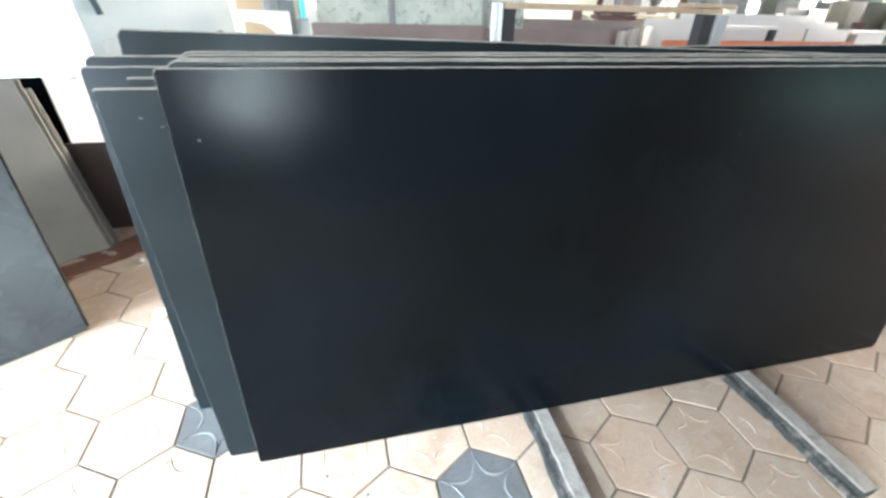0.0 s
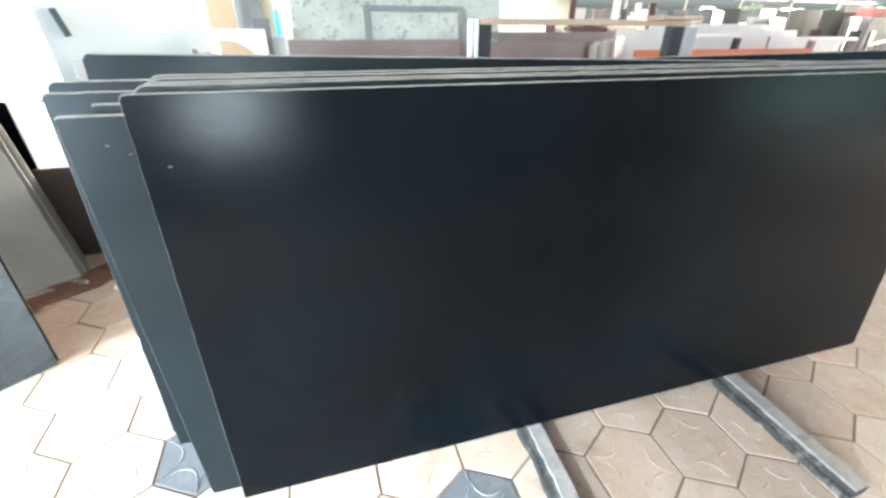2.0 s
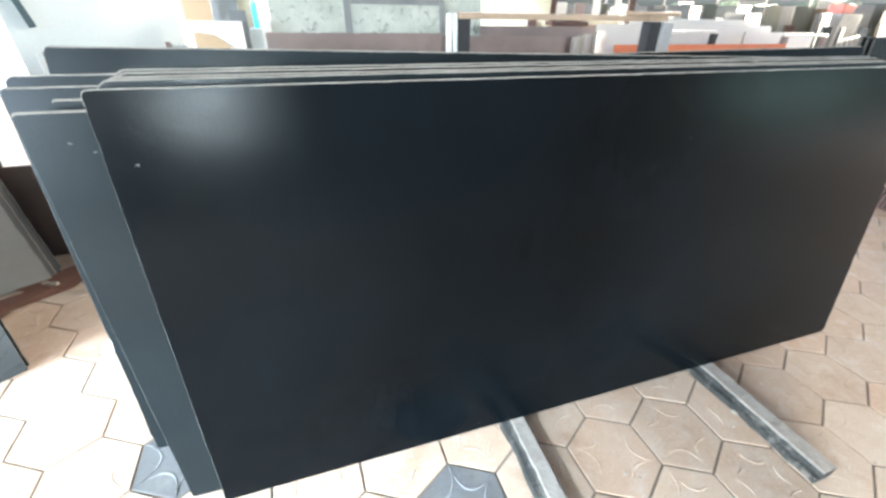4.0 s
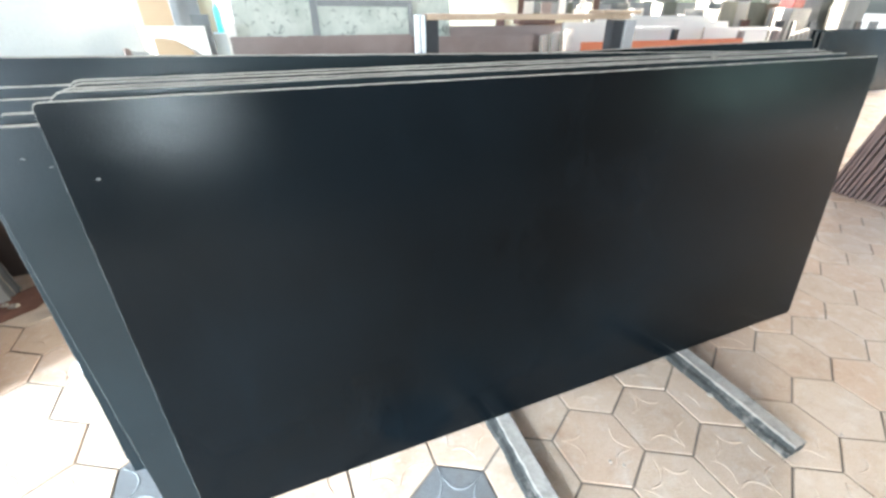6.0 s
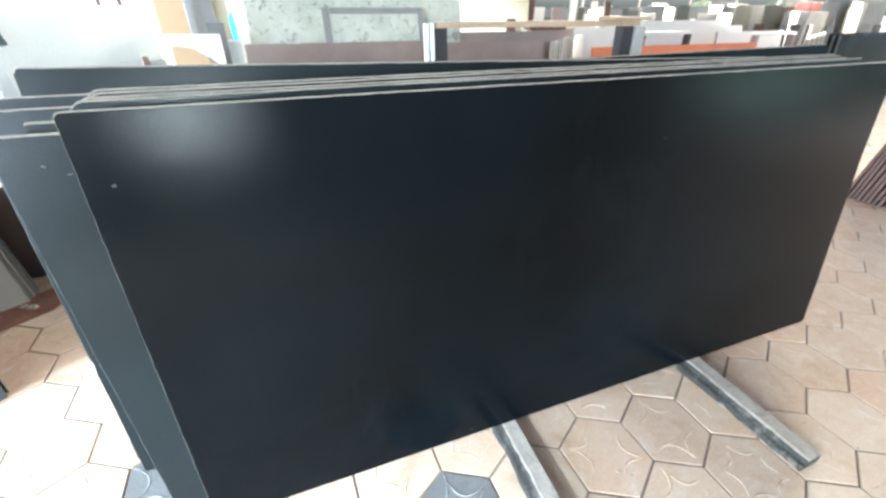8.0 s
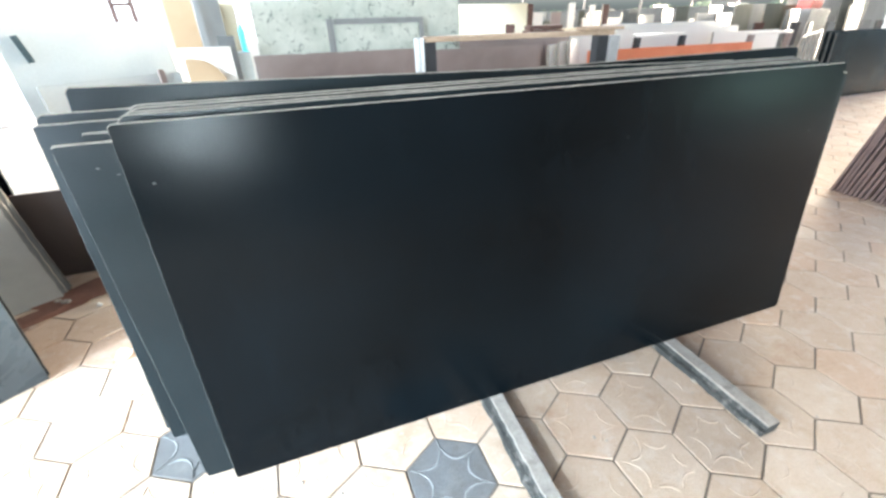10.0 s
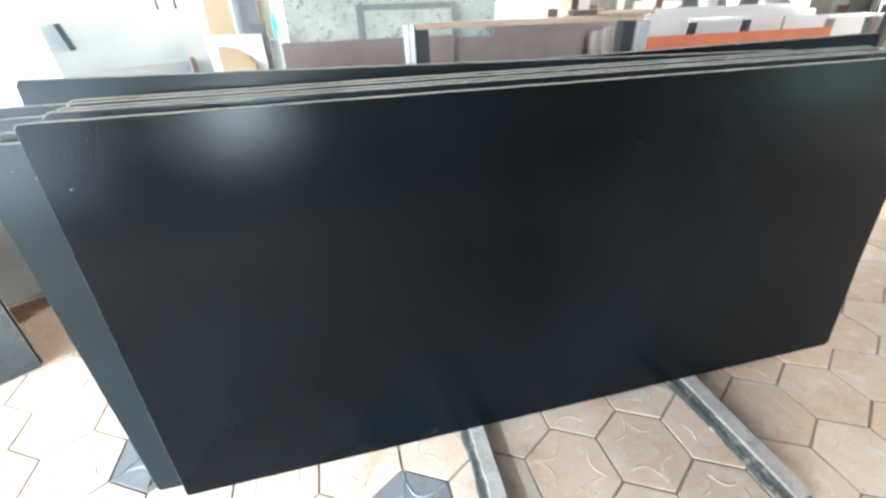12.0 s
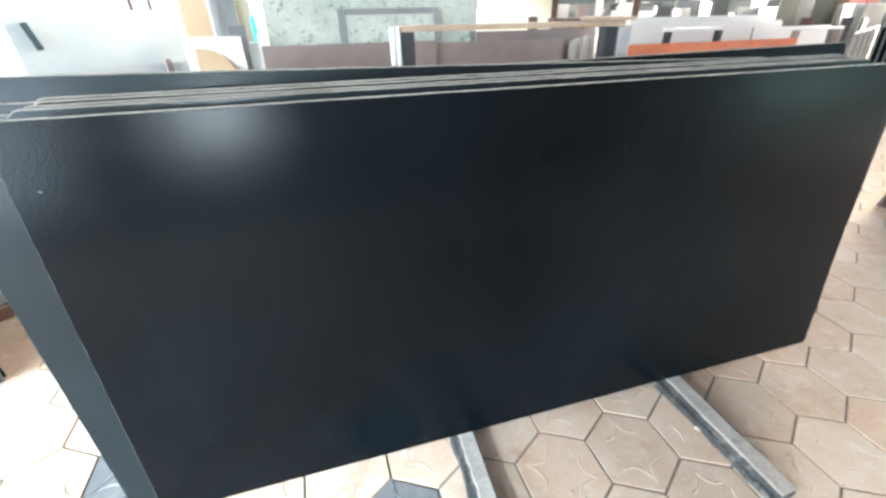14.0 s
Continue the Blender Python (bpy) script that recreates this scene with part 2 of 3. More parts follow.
def outline(w, h, corners=(0, 0, 0, 0), jag=0.0007, step=0.03, seed=1, wave=0.0, skew=0.0, skew_r=0.0):
    """The outline of a sawn slab in its own plane, counter-clockwise from bottom left: clipped or rounded corners, small chips."""
    rnd = random.Random(seed)
    bl, br, tr, tl = corners
    raw = []

    def arc(cx, cz, r, a0):
        if r <= 0:
            raw.append((cx, cz))
        else:
            for i in range(5):
                a = radians(a0 + 22.5 * i)
                raw.append((cx + r * math.cos(a), cz + r * math.sin(a)))

    arc(bl, bl, bl, 180)
    arc(w - br, br, br, 270)
    arc(w - tr, h - tr, tr, 0)
    arc(tl, h - tl, tl, 90)
    pts = []
    for i, (x, z) in enumerate(raw):
        x2, z2 = raw[(i + 1) % len(raw)]
        n = max(1, int(math.hypot(x2 - x, z2 - z) / step))
        for k in range(n):
            u = k / n
            px, pz = x + (x2 - x) * u, z + (z2 - z) * u
            d = rnd.uniform(-jag, jag) + (rnd.random() < 0.06) * rnd.uniform(0, 3.5 * jag)
            cx, cz = w / 2 - px, h / 2 - pz
            s = d / max(1e-6, math.hypot(cx, cz))
            pts.append((px + cx * s + (pz / h) * (skew * (1 - px / w) + skew_r * px / w), pz + cz * s + wave * math.sin(px * 2.3) * (pz > h * 0.5)))
    return pts


def slab_mesh(w, h, thick, corners=(0, 0, 0, 0), seed=1, jag=0.0007, chamfer=0.0009, wave=0.0, skew=0.0, skew_r=0.0, ease=0.0):
    """A slab standing on its long edge, front face towards -y; slot 0 is the face, slot 1 the sawn edge."""
    pts = outline(w, h, corners, jag, seed=seed, wave=wave, skew=skew, skew_r=skew_r)
    rnd = random.Random(seed + 50)
    bm = bmesh.new()
    rings = []
    for y, inset in ((0.0, chamfer), (chamfer, 0.0), (thick - chamfer, 0.0), (thick, chamfer)):
        ring = []
        for x, z in pts:
            k = inset * rnd.uniform(0.8, 1.3) if inset else 0.0
            high = z > h - max(corners[2], corners[3]) * 0.4 - 0.004
            worn = ease * rnd.uniform(0.9, 1.1) if high and y < thick / 2 else 0.0
            ring.append(bm.verts.new((x + (k if x < w / 2 else -k), y + (worn if y else 0.0), z + (k if z < h / 2 else -k) - (0.0 if y else worn))))
        rings.append(ring)
    n = len(pts)
    for a, b in zip(rings, rings[1:]):
        for i in range(n):
            f = bm.faces.new((a[i], a[(i + 1) % n], b[(i + 1) % n], b[i]))
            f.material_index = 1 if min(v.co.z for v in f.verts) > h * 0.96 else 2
    bm.faces.new(list(reversed(rings[0]))).material_index = 0
    bm.faces.new(rings[-1]).material_index = 0
    bmesh.ops.recalc_face_normals(bm, faces=bm.faces)
    return bm


def slab(label, x, y, z, w, h, lean, mat, thick=0.018, edge="edge", corners=(0, 0, 0, 0), seed=1, turn=0.0, tilt=0.0, group="", jag=0.0007, wave=0.0, skew=0.0, skew_r=0.0, name="stone_slab", side="", ease=0.0, chamfer=0.0009):
    """A slab whose lower left front corner is at x, y, z; it leans back by lean degrees."""
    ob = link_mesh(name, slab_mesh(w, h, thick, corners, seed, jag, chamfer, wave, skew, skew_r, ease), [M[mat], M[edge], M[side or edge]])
    ob.matrix_world = pose(x, y, z, 0, 0, turn) @ pose(0, 0, 0, -lean, 0, 0) @ pose(0, 0, 0, 0, tilt, 0)
    return tagged(ob, label, "stone slab", group, "thing")


# ---- the shed: bed of the floor, walls, roof; some unseen and added for the light ----
floor = link_mesh("floor", box(-3.9, 18.0, -7.0, 13.0, -0.10, -0.0055, bevel=0), M["soil"])
tagged(floor, "shed floor of beige hexagonal concrete pavers", "floor", kind="structure")
ground = link_mesh("ground", box(-120, 120, -120, 120, -0.4, -0.105, bevel=0), M["earth"])
tagged(ground, "pale dry earth round the stone yard", "ground", kind="structure")
# Unseen roof, added and notched to set which stacks the sun reaches.
bm = box(-4.6, 5.5, -8.0, 2.9, 4.0, 4.12, bevel=0)
box_into(bm, 0.5, 5.5, 2.904, 5.2, 4.0, 4.12, bevel=0)
box_into(bm, 1.6, 18.0, 5.204, 10.8, 4.0, 4.12, bevel=0)
box_into(bm, 5.504, 18.0, 2.904, 5.2, 4.0, 4.12, bevel=0)
roof = link_mesh("ceiling", bm, M["roof"])
tagged(roof, "unseen grey sheet roof, added to shade the yard", "ceiling", kind="structure")
wall = link_mesh("wall_north", box(-14, 0.9, 7.6, 7.8, -0.1, 3.2, bevel=0.01), M["wall"])
tagged(wall, "whitewashed wall in full daylight", "wall", kind="structure")
# Unseen wall behind the camera, added to darken what the slabs reflect.
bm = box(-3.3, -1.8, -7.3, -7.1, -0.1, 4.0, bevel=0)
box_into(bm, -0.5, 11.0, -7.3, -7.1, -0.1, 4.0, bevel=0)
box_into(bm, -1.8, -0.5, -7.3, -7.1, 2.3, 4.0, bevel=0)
back = link_mesh("wall_south_unseen", bm, M["wall_dark"])
# Unseen wall, added to block the sun from the floor between the left stacks.
side = link_mesh("wall_west_unseen", box(-3.4, -3.2, -0.62, 2.2, -0.1, 3.0, bevel=0.01), M["wall_dark"])
tagged(side, "unseen short wall, added to shade the floor between the left stacks", "wall", kind="structure")
tagged(back, "unseen dark wall with an open gateway, added for the slab reflections", "wall", kind="structure")

# ---- the pack of black slabs on two granite strips ----
PACK = "black slabs of the pack"
BLACK = "leathered black granite slab leaning in the pack"
# Pale top edges, dark side edges: overhead light put into the edge colours.
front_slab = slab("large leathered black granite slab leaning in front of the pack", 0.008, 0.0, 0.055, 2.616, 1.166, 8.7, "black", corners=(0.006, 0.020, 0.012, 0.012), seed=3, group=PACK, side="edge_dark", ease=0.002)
dusty_slab = slab("black granite slab standing behind the large one, its dusty end painted paler for glare", -0.088, 0.040, 0.055, 2.765, 1.122, 8.3, "dusty_glare", corners=(0.01, 0.01, 0.02, 0.01), seed=5, skew=-0.04, skew_r=0.035, group=PACK, side="edge_dark", ease=0.0034)
slab("black granite slab with a rounded upper corner in the pack", -0.076, 0.078, 0.055, 2.65, 1.136, 8.7, "dusty_glare", corners=(0.01, 0.01, 0.02, 0.006), seed=6, group=PACK, side="edge_dark", ease=0.0034)
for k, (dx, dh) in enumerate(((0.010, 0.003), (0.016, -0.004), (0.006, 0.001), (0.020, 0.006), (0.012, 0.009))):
    slab(BLACK, -0.022 + dx, 0.112 + 0.0255 * k, 0.055, 2.69 - dx, 1.163 + dh, 9.3, "dusty_glare" if k < 2 else "black", thick=0.0245, corners=(0.01, 0.01, 0.02, 0.03), seed=7 + 30 * k, group=PACK, side="edge_dark", ease=0.0034)
slab("black granite slab reaching past the end of the pack", -0.230, 0.247, 0.055, 2.90, 1.134, 9.9, "dusty_glare", corners=(0.01, 0.01, 0.02, 0.01), seed=10, skew=-0.025, group=PACK, side="edge_dark", ease=0.0034)
slab("black granite slab reaching past the end of the pack", -0.262, 0.300, 0.055, 2.88, 1.152, 9.8, "dusty_glare", corners=(0.01, 0.01, 0.02, 0.02), seed=11, group=PACK, side="edge_dark", ease=0.0034)
slab("tall black granite slab at the back of the pack", -0.238, 0.41, 0.065, 2.75, 1.195, 9.6, "dusty_glare", thick=0.02, corners=(0.01, 0.01, 0.02, 0.016), seed=12, tilt=1.2, group=PACK, side="edge_dark", ease=0.0034)
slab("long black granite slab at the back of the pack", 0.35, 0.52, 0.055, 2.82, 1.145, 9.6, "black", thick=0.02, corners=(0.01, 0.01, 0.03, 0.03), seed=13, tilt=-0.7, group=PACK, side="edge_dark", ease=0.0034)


def chip_mark(owner, x, z, s, seed):
    """A pale chip knocked out of a slab's face."""
    bm = bmesh.new()
    r2 = random.Random(seed)
    rim = [bm.verts.new((x + s * r2.uniform(0.5, 1.2) * math.cos(k * 0.7), -0.0006, z + 0.5 * s * r2.uniform(0.5, 1.2) * math.sin(k * 0.7))) for k in range(9)]
    mid = bm.verts.new((x, -0.0016, z))
    for k in range(9):
        bm.faces.new((mid, rim[k], rim[(k + 1) % 9]))
    bmesh.ops.recalc_face_normals(bm, faces=bm.faces)
    return part("chip", bm, M["edge_dark"], owner, "pale chip in the face")


chip_mark(front_slab, 0.056, 1.019, 0.006, 1)
chip_mark(front_slab, 1.52, 0.98, 0.003, 2)
chip_mark(front_slab, 0.83, 0.03, 0.004, 3)
chip_mark(dusty_slab, 0.038, 1.060, 0.005, 4)
chip_mark(dusty_slab, 0.075, 1.040, 0.004, 5)


def support_bar(x, y0, y1, w, h, ledge, turn, seed):
    """A granite off-cut on the floor that carries the pack: pale sawn top, broken side with a ledge at half height."""
    bm = bmesh.new()
    rnd = random.Random(seed)
    n = 70
    rings, out = [], 0.0
    for i in range(n + 1):
        y = y0 + (y1 - y0) * i / n
        j = [rnd.uniform(-0.0016, 0.0016) - (rnd.random() < 0.12) * rnd.uniform(0, 0.005) for _ in range(8)]
        out = 0.8 * out + rnd.uniform(-0.003, 0.003)
        left = -w / 2 - ledge + out
        rings.append([bm.verts.new(p) for p in (
            (left - 0.004 + j[0], y, 0.0), (w / 2 + 0.004 + j[1], y, 0.0), (w / 2 + j[2], y, h - 0.004), (w / 2 - 0.004, y, h + 0.3 * j[3]),
            (-w / 2 + 0.004 - j[4], y, h + 0.3 * j[4]), (-w / 2 - j[4], y, h - 0.005 + j[5]), (-w / 2 - 0.003 + j[6], y, h * 0.52 + j[7]), (left, y, h * 0.42 + 2 * j[0]))])
    for a, b in zip(rings, rings[1:]):
        for k in range(8):
            f = bm.faces.new((a[k], b[k], b[(k + 1) % 8], a[(k + 1) % 8]))
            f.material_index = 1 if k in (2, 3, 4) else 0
    bm.faces.new(rings[0])
    bm.faces.new(list(reversed(rings[-1])))
    bmesh.ops.recalc_face_normals(bm, faces=bm.faces)
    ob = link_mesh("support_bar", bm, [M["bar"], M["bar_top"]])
    ob.matrix_world = pose(x, 0, 0.002, 0, 0, turn)
    return tagged(ob, "grey granite strip on the pavers carrying the pack of slabs", "support bar", "strips under the pack")


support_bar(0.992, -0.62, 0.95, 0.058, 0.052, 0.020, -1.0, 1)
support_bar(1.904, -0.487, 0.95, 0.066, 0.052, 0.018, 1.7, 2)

# ---- rack behind the pack ----
rack = root("slab_rack", pose(0, 0, 0), "painted steel slab rack with a rough wooden top plank", "rack")


def leaning_post(x0, x1, y_foot, y_head, z1, depth, mat, label, name="post"):
    bm = box(x0, x1, -depth / 2, depth / 2, 0.0, z1, bevel=0.004)
    for v in bm.verts:
        v.co.y += y_foot + (y_head - y_foot) * v.co.z / z1
    return part(name, bm, mat, rack, label)


leaning_post(0.942, 0.957, 0.70, 0.80, 1.325, 0.03, M["steel_white"], "chipped white steel post")
leaning_post(0.962, 0.978, 0.70, 0.80, 1.325, 0.03, M["steel_white"], "chipped white steel post")
leaning_post(0.982, 1.035, 0.72, 0.82, 1.322, 0.04, M["steel_dark"], "dark steel post")
leaning_post(1.832, 1.890, 0.72, 0.80, 1.306, 0.05, M["steel_dark"], "black steel post")
leaning_post(1.900, 1.958, 0.74, 0.80, 1.306, 0.05, M["steel_grey"], "grey steel post")
part("rail", box(0.985, 1.93, 0.785, 0.84, 1.308, 1.328, bevel=0.003), M["wood"], rack, "rough wooden plank along the top")
part("plank_end", box(1.76, 1.965, 0.765, 0.86, 1.329, 1.343, bevel=0.004), M["wood"], rack, "short off-cut board on the plank")
part("foot_beam", box(0.93, 1.97, 0.97, 1.03, 0.0, 0.07), M["steel_dark"], rack)

# ---- stacks beside the pack, at the open side ----
SIDE_STACK = "slabs leaning at the open side"
slab("polished black granite slab leaning at the open side", -2.744, -0.479, 0.0, 2.30, 1.20, 5.0, "pale_reflection", thick=0.02, edge="edge_dark", seed=21, turn=35, skew_r=0.055, group=SIDE_STACK)
slab("polished black granite slab leaning at the open side", -2.761, -0.455, 0.0, 2.31, 1.20, 5.0, "black", thick=0.02, edge="edge_dark", seed=22, turn=35, skew_r=0.055, group=SIDE_STACK)
for k, (dx, dy, h) in enumerate(((0.0, 0.0, 0.955), (0.022, 0.034, 0.945), (0.044, 0.068, 0.895), (0.052, 0.100, 0.89))):
    slab("honed grey granite slab with a dusty sawn edge", -2.787 + dx * 0.866 - dy * 0.5, 0.565 + dx * 0.5 + dy * 0.866, 0.0, 2.00, h, 16.0, "grey" if k == 0 else "grey_dark", thick=0.024, seed=24 + k, turn=30, skew_r=-0.062, jag=0.0022, edge="edge" if k in (1, 3) else "edge_dark", chamfer=0.003, group="grey slabs beside the pack")
slab("polished black slab standing behind the grey ones", -2.125, 1.794, 0.0, 0.90, 0.885, 3.0, "black", thick=0.02, edge="edge_dark", seed=29, turn=10, group=SIDE_STACK)
slab("low red-brown granite slab on edge behind the grey ones", -1.2, 1.84, 0.0, 1.45, 0.552, 0.6, "brown_dark", thick=0.025, edge="wood_dark", seed=30, group=SIDE_STACK)


def scrap(x, y, s, seed, label, mat, name="paper_scrap", category="litter"):
    """A crumpled scrap lying on the pavers."""
    bm = bmesh.new()
    bmesh.ops.create_icosphere(bm, subdivisions=2, radius=s)
    rnd2 = random.Random(seed)
    for v in bm.verts:
        k = rnd2.uniform(0.62, 1.15)
        v.co = Vector((v.co.x * k * 1.3, v.co.y * k, max(0.0, (v.co.z + s * 0.45) * k * 0.7)))
    ob = link_mesh(name, bm, mat)
    ob.matrix_world = pose(x, y, 0.001, 0, 0, seed * 40)
    return tagged(ob, label, category)


scrap(-0.575, 0.875, 0.036, 2, "crumpled white paper scrap on the pavers", M["paper"])
scrap(-0.83, 1.40, 0.016, 3, "small white stone chip on the pavers", M["paper"], "stone_chip", "stone chip")
scrap(-1.02, 1.49, 0.022, 4, "pale stone chip beside the grey slabs", M["edge"], "stone_chip", "stone chip")
scrap(-1.07, 1.52, 0.017, 5, "pale stone chip beside the grey slabs", M["edge"], "stone_chip", "stone chip")
# Thin red-brown patches on the pavers along the grey slabs.
for k, (x, y, sx, sy, a) in enumerate(((-0.90, 1.60, 0.34, 0.13, 20), (-1.16, 1.38, 0.40, 0.085, 30), (-0.58, 1.73, 0.36, 0.085, 5), (-1.35, 1.14, 0.30, 0.05, 32))):
    ob = scrap(0, 0, 1.0, 60 + k, "thin red-brown patch lying on the pavers", M["red_brown_patch"], "floor_patch", "stone dust")
    ob.matrix_world = pose(x, y, 0.001, 0, 0, a) @ Matrix.Diagonal((sx / 1.3, sy, 0.012, 1))
scrap(1.858, -0.196, 0.013, 7, "pale stone chip on the pavers beside the support bar", M["edge"], "stone_chip", "stone chip")
rnd3 = random.Random(11)
for k in range(9):
    scrap(rnd3.uniform(0.1, 2.7), rnd3.uniform(-0.55, -0.05), rnd3.uniform(0.003, 0.006), 20 + k, "tiny grey stone crumb on the pavers", M["bar_top"], "stone_crumb", "stone chip")

# ---- pink-brown slabs standing end on, past the pack ----
rnd6 = random.Random(5)
for k in range(13):
    ob = slab("red-brown granite slab in a leaning row", 0, 0, 0, 1.6, 0.80 + rnd6.uniform(-0.03, 0.03), 0.0, "pink", thick=0.022, edge="pink", seed=40 + k, group="red-brown slabs in a row")
    ob.matrix_world = pose(4.70 + 0.006 * k + rnd6.uniform(0, 0.035), 0.97 - 0.033 * k, 0.0, 0, 0, 8 + rnd6.uniform(-1, 1)) @ pose(0, 0, 0, 8.5 + rnd6.uniform(-1.0, 1.0) - 0.12 * k, 0, 0)

# ---- row of slabs behind the rack ----


def mottled(name):
    m = material(name, (0.5, 0.54, 0.48), 0.45)
    broad = ramp(m, noise_at(m, 2.4, 6, 0.65, distortion=0.8), [(0.3, (0.40, 0.45, 0.39)), (0.65, (0.62, 0.65, 0.58))])
    veins = ramp(m, noise_at(m, 9.0, 5, 0.72, distortion=1.6), [(0.56, (0, 0, 0)), (0.66, (0.9, 0.9, 0.9))])
    col = mixed(m, veins, broad, (0.12, 0.15, 0.13))
    link(m, col, bsdf(m).inputs["Base Color"])
    bumped(m, noise_at(m, 60, 4), 0.1, 0.002)
    return m


M["mottled"] = mottled("mottled_green_marble")
ROW = "slabs in the row behind the rack"
slab("mottled pale green marble slab in the row", 0.16, 4.62, 0.0, 2.55, 1.56, 6.0, "mottled", thick=0.025, seed=60, group=ROW)
framed = root("framed_slab", pose(0.97, 4.50, 0.0) @ pose(0, 0, 0, -6, 0, 0), "mottled pale green marble slab in a grey timber frame", "stone slab", ROW)
part("panel", slab_mesh(1.20, 1.36, 0.02, seed=61), [M["mottled"], M["edge"], M["edge"]], framed)
part("stile", box(-0.002, 0.075, -0.016, -0.002, 0.0, 1.36), M["grey"], framed, "grey timber stile")
part("stile", box(1.145, 1.20, -0.016, -0.002, 0.0, 1.36), M["grey"], framed, "grey timber stile")
part("rail", box(0.08, 1.14, -0.014, -0.002, 1.30, 1.36), M["grey"], framed, "grey timber rail")
slab("red-brown granite slab standing in the row", 0.10, 4.32, 0.0, 1.98, 1.02, 6.0, "brown", thick=0.022, seed=62, group=ROW, jag=0.004)
slab("red-brown granite slab standing in the row", 2.06, 4.42, 0.0, 1.82, 0.985, 6.0, "brown", thick=0.022, seed=63, group=ROW)
slab("dark red-brown granite slab standing in the row", 2.62, 4.62, 0.0, 1.85, 1.085, 6.0, "brown", thick=0.022, seed=64, group=ROW)
for k, (dx, h) in enumerate(((0.0, 0.985), (0.155, 1.015), (0.33, 1.045))):
    ob = slab("white marble slab standing end on in the row", 0, 0, 0, 1.1, h, 0.0, "white", thick=0.05, seed=66 + k, corners=(0, 0, 0.02, 0.06), group="white slabs end on")
    ob.matrix_world = pose(3.96 + dx, 4.30, 0.0, 0, 0, 30) @ pose(0, 0, 0, -5, 0, 0)
slab("long white marble slab standing in the row", 4.35, 4.44, 0.0, 3.3, 1.13, 6.0, "white", thick=0.03, seed=70, corners=(0, 0, 0.05, 0.04), group=ROW)
slab("white marble slab standing in the row", 5.0, 4.60, 0.0, 2.4, 1.20, 5.0, "white", thick=0.03, seed=71, corners=(0, 0, 0.05, 0.04), group=ROW)
slab("long orange-red granite slab standing in the row", 4.28, 3.90, 0.0, 3.05, 0.925, 6.0, "orange", thick=0.025, edge="orange", seed=72, group=ROW)


def clamp_frame(x, y, w, z0, z1, mat, post, label):
    """A low white rack with a top bar and two dark uprights."""
    r = root("low_rack", pose(x, y, 0), label, "rack", "low racks in the row")
    part("top_bar", box(0, w, -0.03, 0.03, z1 - 0.035, z1), mat, r)
    for px in (0.03, w - 0.07):
        bm = box(px, px + 0.075, -0.035, 0.035, 0.0, z1 - 0.037)
        part("upright", bm, post, r, "dark upright")
    return r


clamp_frame(5.05, 4.06, 0.92, 0.93, 1.085, M["white"], M["steel_dark"], "low white rack with dark uprights before the white slabs")
clamp_frame(7.32, 4.10, 0.95, 0.80, 1.045, M["white"], M["brown"], "low pale timber rack with brown uprights")
slab("cream limestone slab standing in the row", 6.95, 4.30, 0.0, 1.5, 1.05, 6.0, "white", thick=0.03, seed=74, group=ROW)
for k in range(4):
    ob = slab("white marble slab standing end on in the row", 0, 0, 0, 1.0, 0.96 + 0.02 * k, 0.0, "white", thick=0.05, seed=76 + k, corners=(0, 0, 0.02, 0.05), group="white slabs end on")
    ob.matrix_world = pose(8.35 + 0.115 * k, 3.80, 0.0, 0, 0, 30) @ pose(0, 0, 0, -5, 0, 0)
for k in range(3):
    slab("black granite slab standing at the far end of the row", 8.86 - 0.05 * k, 3.66 + 0.06 * k, 0.0, 3.0, 1.0 + 0.015 * k, 6.0, "dusty_glare", thick=0.03, edge="edge_dark", seed=80 + k, group="far black slabs")

# cream boards and timber beyond the row
slab("cream limestone slab with rough edges", 3.20, 5.95, 0.0, 1.28, 1.50, 4.0, "cream", thick=0.03, seed=83, group=ROW)
slab("tan sandstone slab standing behind the marble", 0.80, 6.00, 0.0, 2.35, 1.70, 4.0, "beige", thick=0.03, seed=84, group=ROW)
slab("small dark stone off-cut leaning on the cream slab", 4.02, 5.86, 0.0, 0.16, 1.20, 2.0, "wood_dark", thick=0.03, edge="wood_dark", seed=85, corners=(0, 0, 0.03, 0.02), name="stone_offcut")
timber = root("timber_pile", pose(4.25, 5.45, 0.0), "pile of dark and pale sawn timber on a low trestle", "timber pile")
part("trestle", box(0.0, 1.5, 0.0, 0.5, 0.0, 0.98, bevel=0.01), M["wood_dark"], timber)
for k, (x0, x1, z0, mt) in enumerate(((-0.05, 0.62, 1.05, "wood_dark"), (0.0, 0.60, 1.12, "wood_dark"), (0.55, 1.50, 1.0, "wood"), (0.60, 1.25, 1.06, "cream"), (0.1, 1.4, 0.985, "wood"))):
    part("plank", box(x0, x1, 0.02 + 0.03 * k, 0.22 + 0.03 * k, z0, z0 + 0.058, bevel=0.005), M[mt], timber)

# blocks and off-cuts on the trestle beyond
OFFCUTS = "off-cuts beyond the row"
rnd4 = random.Random(8)
for k in range(9):
    w, h = rnd4.uniform(0.09, 0.22), rnd4.uniform(1.22, 1.50)
    slab("upright stone off-cut beyond the row", 4.55 + 0.21 * k, 6.1 + rnd4.uniform(0, 0.5), 0.0, w, h, rnd4.uniform(0, 6), rnd4.choice(("wood_dark", "white", "blue_grey", "white", "grey_dark", "brown")), thick=0.04, seed=90 + k, turn=rnd4.uniform(-25, 25), group=OFFCUTS, name="stone_offcut")

